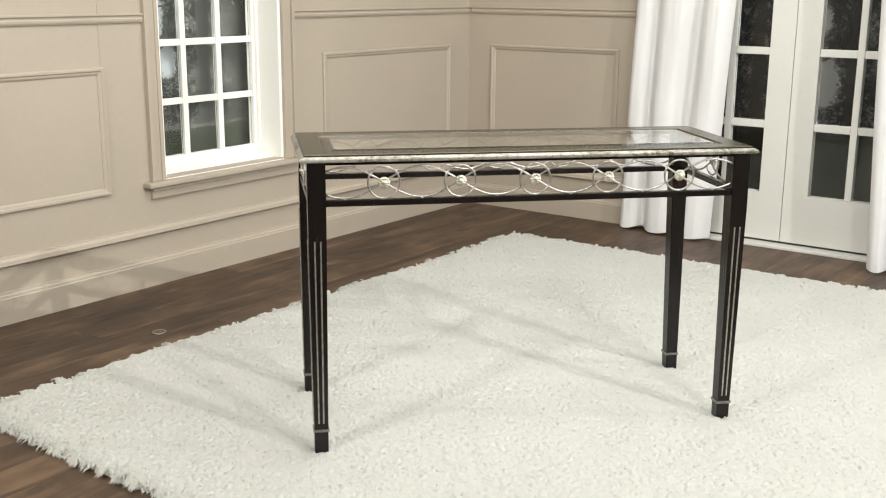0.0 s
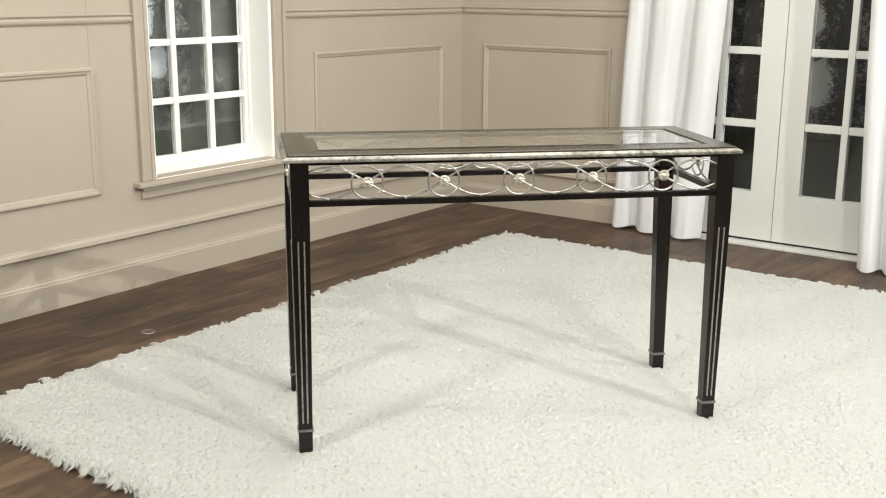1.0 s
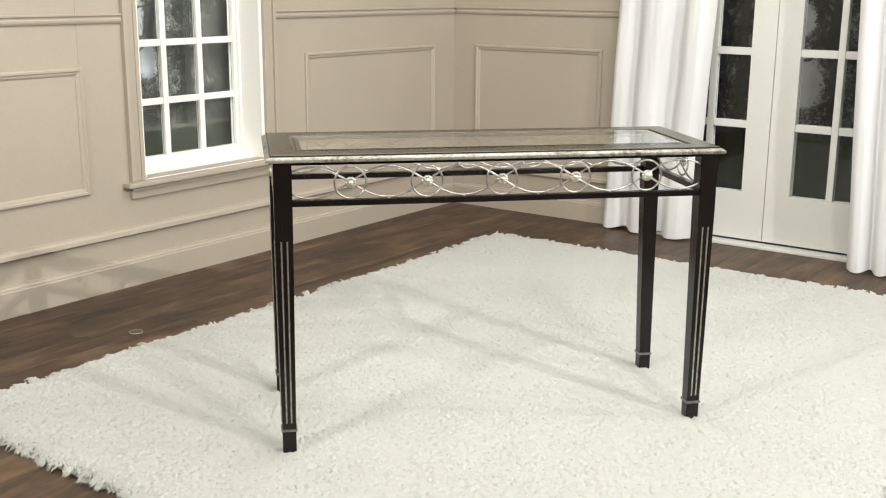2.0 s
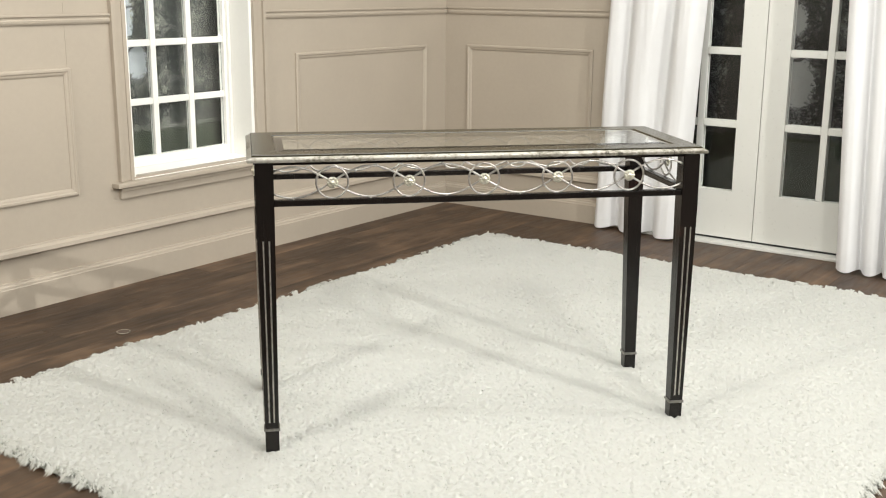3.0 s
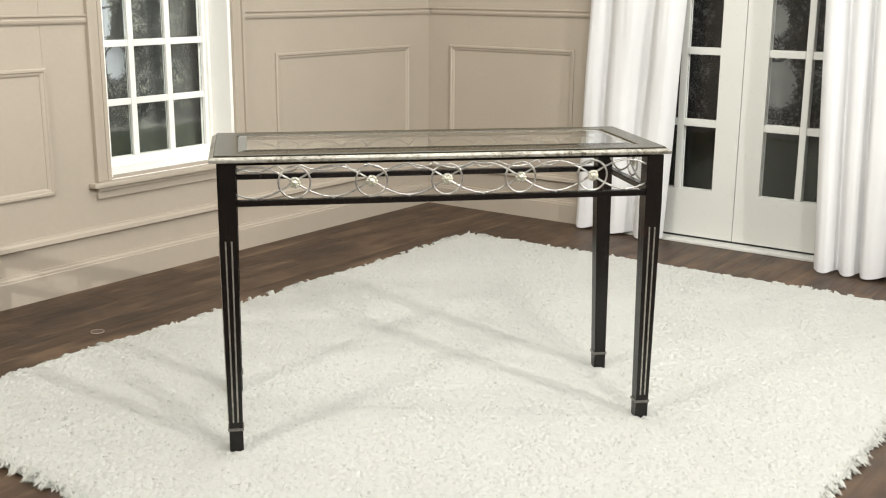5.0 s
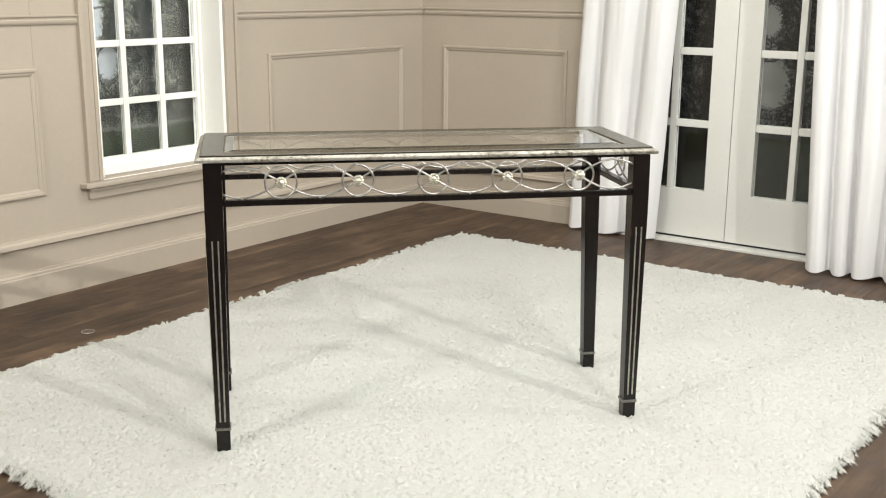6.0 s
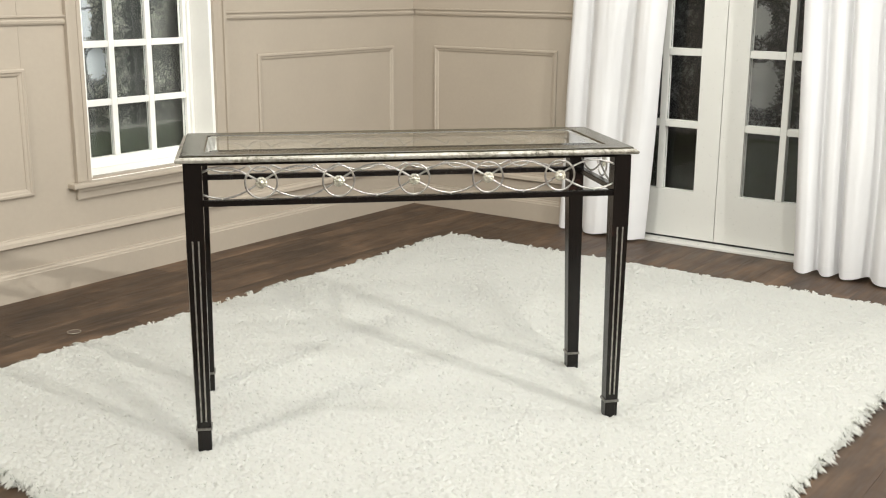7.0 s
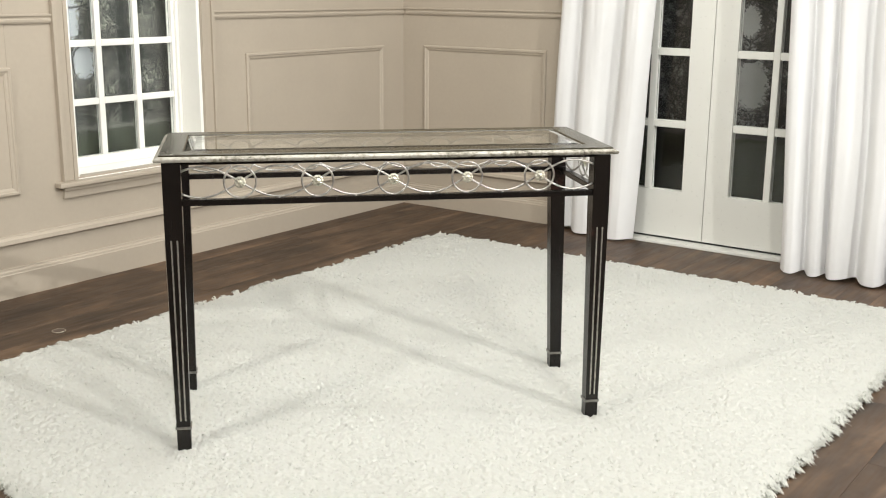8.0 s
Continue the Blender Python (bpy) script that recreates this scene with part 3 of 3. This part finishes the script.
def rosette_bm(r):
    """A domed flower with ten petals and a bead at its heart; faces along -y."""
    bm = bmesh.new()
    rowsr = []
    for k, (f, h) in enumerate(((1.0, 0.0), (1.0, 0.0022), (0.86, 0.0046), (0.66, 0.0050), (0.46, 0.0036), (0.38, 0.0044), (0.30, 0.0070), (0.14, 0.0084))):
        ring = []
        for i in range(40):
            t = i * math.tau / 40
            pet = abs(math.cos(5 * t))
            rr = r * f * (1 - (0.07 * (1 - pet) if k < 4 else 0))
            hh = h * (1 - (0.30 * (1 - pet) if 1 < k < 5 else 0))
            ring.append(bm.verts.new((rr * math.cos(t), -hh, rr * math.sin(t))))
        rowsr.append(ring)
    for p, q in zip(rowsr, rowsr[1:]):
        for i in range(40):
            bm.faces.new((p[i], p[(i + 1) % 40], q[(i + 1) % 40], q[i]))
    bm.faces.new(rowsr[0])
    bm.faces.new(rowsr[-1])
    return bm


def apron(half, centres, spacing, m):
    """Rails and scrollwork between two legs; built along x in the plane y = 0 and set by m."""
    piece = new("apron")
    piece.parent, piece.matrix_basis = table, m
    part("upper_rail", box((-half, -0.008, 0.7225), (half, 0.010, LEG_TOP), 0.0015), lacquer_mat, piece)
    part("lower_rail", box((-half, -0.009, 0.6255), (half, 0.010, 0.640), 0.002), lacquer_mat, piece)
    amp = 0.0365
    for flip in (-1, 1):
        n = int(half * 2 / 0.006)
        pts = []
        for i in range(n + 1):
            x = -half + 2 * half * i / n
            s = math.sin(math.pi * (x - centres[0]) / spacing)
            pts.append((x, -0.0035 + 0.0022 * flip * math.cos(math.pi * (x - centres[0]) / spacing), RZ + flip * amp * s))
        bm = bmesh.new()
        add_tube(bm, pts, 0.0025, 8)
        part("scroll_wire", bm, steel_mat, piece, "brushed pewter wave wire", smooth=True)
    for c in centres:
        bm = bmesh.new()
        add_tube(bm, [(c + RR * math.cos(i * math.tau / 44), -0.0075, RZ + RR * math.sin(i * math.tau / 44)) for i in range(44)], 0.0025, 8, True)
        part("ring", bm, steel_mat, piece, "brushed pewter ring", smooth=True)
        r = part("rosette", rosette_bm(0.0140), brass_mat, piece, "pale brass flower rosette", smooth=True)
        r.location = (c, -0.0105, RZ)
    x = centres[0] - spacing / 2
    while x < half:
        if x > -half:
            bm = bmesh.new()
            bmesh.ops.create_uvsphere(bm, u_segments=10, v_segments=6, radius=0.0026)
            w = part("weld_bead", bm, steel_mat, piece, smooth=True)
            w.location = (x, -0.0045, 0.6415)
        x += spacing
    return piece


five = [RS * k - 0.002 for k in (-2, -1, 0, 1, 2)]
apron(INNER, five, RS, pose(-0.004, -(LV - 0.012), 0))
apron(INNER, five, RS, pose(-0.004, LV - 0.032, -0.005, 0, 0, 180))
for s in (-1, 1):
    apron(LV - LW - 0.010, [0.0], RS, pose(s * (LU - 0.012) - 0.004, -0.010, -0.002, 0, 0, 90 * s))

# ---- floor cover plate ----
plate = tagged(new("floor_cover_plate"), "small round brown cover plate with metal rim set in the floor", "floor plate")
plate.location = (-3.005, 2.635, 0)
bm = bmesh.new()
add_tube(bm, [(0.021 * math.cos(i * math.tau / 36), 0.021 * math.sin(i * math.tau / 36), 0.0015) for i in range(36)], 0.0024, 6, True)
part("rim", bm, brushed("dull bronze", (0.50, 0.45, 0.38), 0.42), plate, "dull metal rim", smooth=True)
bm = bmesh.new()
bmesh.ops.create_cone(bm, cap_ends=True, segments=36, radius1=0.020, radius2=0.019, depth=0.003)
bmesh.ops.translate(bm, verts=bm.verts, vec=(0, 0, 0.0016))
part("disc", bm, painted("brown cover plastic", (0.085, 0.06, 0.045), 0.5), plate, "brown disc")

# ---- shag rug ----
RX0, RX1, RY0, RY1 = -2.835, -0.675, 1.845, 4.560
rug = tagged(new("rug"), "ivory white shag rug lying on the wood floor", "rug")
nprng = np.random.default_rng(11)


def swell(x, y):
    """The soft lie of the pile."""
    return (0.0032 * np.sin(3.1 * x + 1.7 * y) + 0.0026 * np.sin(5.3 * y - 2.2 * x + 1.0) + 0.0014 * np.sin(11.0 * x + 2.0) * np.sin(9.0 * y)
            + 0.0010 * np.sin(31 * x + 13 * y) + 0.0010 * np.sin(27 * y - 17 * x))


def tuft_field(x, y, cell, salt):
    """Height from 0 to 1 of rounded tufts that stand at random in cells of that size, and a random tone for each."""
    cx, cy = np.floor(x / cell), np.floor(y / cell)
    best = np.full(x.shape, 9.0)
    tone = np.zeros(x.shape)
    for i in (-1, 0, 1):
        for j in (-1, 0, 1):
            kx, ky = cx + i, cy + j
            h1 = np.modf(np.abs(np.sin(kx * 12.9898 + ky * 78.233 + salt) * 43758.5453))[0]
            h2 = np.modf(np.abs(np.sin(kx * 39.3468 + ky * 11.135 + salt) * 24634.6345))[0]
            d = np.hypot(x / cell - kx - h1, y / cell - ky - h2) * (0.8 + 0.5 * np.modf(h1 * 7 + h2 * 5)[0])
            tone = np.where(d < best, np.modf(h1 * 13 + h2 * 3)[0], tone)
            best = np.minimum(best, d)
    return np.clip(1 - best * best, -0.3, 1), tone


def lie(x, y):
    """The rug lies a little askew: its corner by the wall is drawn in, its rim wavers."""
    near = np.clip((RY0 + 0.6 - y) / 0.6, 0, 1)
    y = y + near * 0.022 * np.clip((-1.75 - x) / 1.085, 0, 1) + 0.004 * np.sin(9.0 * x + 1.0) * near
    return x + 0.004 * np.sin(7.0 * y) * np.clip((RX0 + 0.3 - x) / 0.3, 0, 1), y


def rug_backing():
    """The pile's body: a dense sheet of rounded tufts, closed to the floor at its rim."""
    nx, ny = 700, 880
    gx, gy = np.meshgrid(np.linspace(RX0, RX1, nx + 1), np.linspace(RY0, RY1, ny + 1))
    wx = gx + 0.004 * np.sin(gy * 210 + 3 * np.sin(gx * 60))
    wy = gy + 0.004 * np.sin(gx * 190 + 3 * np.sin(gy * 70))
    big, tone = tuft_field(wx, wy, 0.0108, 0.0)
    small, _ = tuft_field(wx + 0.31, wy, 0.0062, 4.7)
    z = 0.0165 + swell(gx, gy) + 0.0070 * big * (0.45 + 0.9 * tone) + 0.0034 * small + nprng.normal(0, 0.0006, gx.shape)
    edge = np.minimum.reduce([gx - RX0, RX1 - gx, gy - RY0, RY1 - gy])
    z = np.where(edge < 1e-6, 0.001, z * (0.22 + 0.78 * np.sqrt(np.clip(edge / 0.032, 0, 1))))
    gx, gy = lie(gx, gy)
    verts = np.stack([gx, gy, z], -1).reshape(-1, 3)
    idx = np.arange((nx + 1) * (ny + 1)).reshape(ny + 1, nx + 1)
    faces = np.stack([idx[:-1, :-1], idx[:-1, 1:], idx[1:, 1:], idx[1:, :-1]], -1).reshape(-1, 4)
    me = bpy.data.meshes.new("pile_body")
    me.vertices.add(len(verts))
    me.vertices.foreach_set("co", verts.ravel())
    me.loops.add(faces.size)
    me.polygons.add(len(faces))
    me.loops.foreach_set("vertex_index", faces.ravel().astype(np.int32))
    me.polygons.foreach_set("loop_start", (np.arange(len(faces)) * 4).astype(np.int32))
    me.update(calc_edges=True)
    me.materials.append(wool_mat)
    me.shade_smooth()
    ob = new("pile_body", me)
    ob.parent = rug
    return ob


def rug_pile():
    step = 0.0053
    xs = np.arange(RX0, RX1, step)
    ys_ = np.arange(RY0, RY1, step)
    gx, gy = np.meshgrid(xs, ys_)
    x = gx.ravel() + nprng.uniform(-0.6, 0.6, gx.size) * step
    y = gy.ravel() + nprng.uniform(-0.6, 0.6, gx.size) * step
    # thick ragged tufts along the four edges
    tufts = []
    for a0, a1, fixed, along_x in ((RX0, RX1, RY0, True), (RX0, RX1, RY1, True), (RY0, RY1, RX0, False), (RY0, RY1, RX1, False)):
        k = int((a1 - a0) / 0.009)
        a = nprng.uniform(a0, a1, k)
        inward = 0.007 if fixed in (RX0, RY0) else -0.007
        b = np.full(k, fixed + inward) + nprng.normal(0, 0.007, k)
        ea = np.repeat(a, 20) + nprng.normal(0, 0.0035, k * 20)
        eb = np.repeat(b, 20) + nprng.normal(0, 0.0035, k * 20)
        tufts.append(np.stack((ea, eb) if along_x else (eb, ea)))
    extra = np.hstack(tufts)
    extra[0] = np.clip(extra[0], RX0, RX1)
    extra[1] = np.clip(extra[1], RY0, RY1)
    x, y = np.concatenate([x, extra[0]]), np.concatenate([y, extra[1]])
    n = x.size
    # yarns of one tuft lean together, tufts lean every way
    cell = (np.floor(x / 0.016 + 0.3 * np.sin(y * 160)).astype(int) * 7919 + np.floor(y / 0.016 + 0.3 * np.sin(x * 140)).astype(int) * 104729) % 4096
    lean = nprng.uniform(0, math.tau, 4096)[cell] + nprng.normal(0, 0.9, n)
    drift = 0.9 * np.sin(2.3 * x + 1.1 * y) + 0.7 * np.sin(3.7 * y - 1.9 * x)
    lx, ly = np.cos(lean) + 0.35 * np.cos(drift), np.sin(lean) + 0.35 * np.sin(drift)
    edge = np.minimum.reduce([x - RX0, RX1 - x, y - RY0, RY1 - y])
    near = np.clip(1 - edge / 0.03, 0, 1)
    ox = np.where(x - RX0 < 0.03, -1.0, np.where(RX1 - x < 0.03, 1.0, 0.0))
    oy = np.where(y - RY0 < 0.03, -1.0, np.where(RY1 - y < 0.03, 1.0, 0.0))
    lx, ly = lx * (1 - 0.6 * near) + 1.3 * near * ox, ly * (1 - 0.6 * near) + 1.3 * near * oy
    tuft = nprng.uniform(0.80, 1.18, 4096)[cell]
    ragged = nprng.uniform(0.1, 2.2, 4096)[cell]
    reach = nprng.uniform(0.0022, 0.0065, n) * tuft * (1 + 2.4 * near * ragged)
    height = nprng.uniform(0.0070, 0.0108, n) * tuft * (1 + 0.75 * near * (ragged - 0.6))
    z0_ = (0.0148 + swell(x, y) * (1 - near)) * (0.15 + 0.85 * np.sqrt(np.clip(edge / 0.032, 0, 1)))
    nrm = np.maximum(np.hypot(lx, ly), 0.2)
    dx, dy = lx / nrm, ly / nrm
    wide = nprng.uniform(0.0021, 0.0032, n) * (1 + 0.5 * near)
    turn = nprng.uniform(-0.9, 0.9, n)
    wx, wy = -dy * np.cos(turn) + dx * np.sin(turn), dx * np.cos(turn) + dy * np.sin(turn)
    co = np.empty((n, 5, 3))
    for k, (along, up, w, sgn) in enumerate(((0, 0, 0.9, -1), (0, 0, 0.9, 1), (0.55, 0.92, 1.1, -1), (0.55, 0.92, 1.1, 1), (1.0, 0.86, 0.0, 0))):
        co[:, k, 0] = x + dx * reach * along + sgn * wx * wide * w / 2 * 1.3
        co[:, k, 1] = y + dy * reach * along + sgn * wy * wide * w / 2 * 1.3
        co[:, k, 2] = np.maximum(0.0015, z0_ + height * up - (0.012 * near if k == 4 else 0.004 * near))
    co[:, :, 0], co[:, :, 1] = lie(co[:, :, 0], co[:, :, 1])
    base = np.arange(n)[:, None] * 5
    quads = base + np.array([0, 1, 3, 2])
    tris = base + np.array([2, 3, 4])
    me = bpy.data.meshes.new("pile")
    me.vertices.add(n * 5)
    me.vertices.foreach_set("co", co.ravel())
    me.loops.add(n * 7)
    me.polygons.add(n * 2)
    me.loops.foreach_set("vertex_index", np.hstack([quads, tris]).ravel().astype(np.int32))
    starts = np.stack([np.arange(n) * 7, np.arange(n) * 7 + 4], 1).ravel()
    me.polygons.foreach_set("loop_start", starts.astype(np.int32))
    me.update(calc_edges=True)
    me.materials.append(wool_mat)
    me.shade_smooth()
    ob = new("pile", me)
    ob.parent = rug
    return tagged(ob, "long shaggy ivory wool pile", kind="stuff")


rug_backing()
rug_pile()

# ---- floor planks ----
PW, PL = 0.128, 1.22
plank_data = {}


def plank_mesh(length):
    key = round(length, 3)
    if key not in plank_data:
        bm = box((0.0002, 0.0002, -0.0039), (PW - 0.0002, length - 0.0002, 0.0))
        top = [e for e in bm.edges if all(v.co.z > -0.001 for v in e.verts)]
        bmesh.ops.bevel(bm, geom=top, offset=0.0004, segments=1, affect="EDGES")
        bmesh.ops.recalc_face_normals(bm, faces=bm.faces)
        me = bpy.data.meshes.new("plank")
        bm.to_mesh(me)
        bm.free()
        me.materials.append(wood_mat)
        plank_data[key] = me
    return plank_data[key]


col = 0
x = WEST + 0.002
while x < 0.3:
    y = 0.9 - (col * 0.43) % PL
    while y < NORTH - 0.08:
        end = min(y + PL, NORTH - 0.002)
        hidden = x > RX0 + 0.1 and x + PW < RX1 - 0.1 and y > RY0 + 0.1 and end < RY1 - 0.1
        if not hidden and end - y > 0.03:
            ob = new("plank", plank_mesh(end - y))
            ob.location = (x, y, 0)
            ob.parent = floor
        y += PL
    x += PW
    col += 1
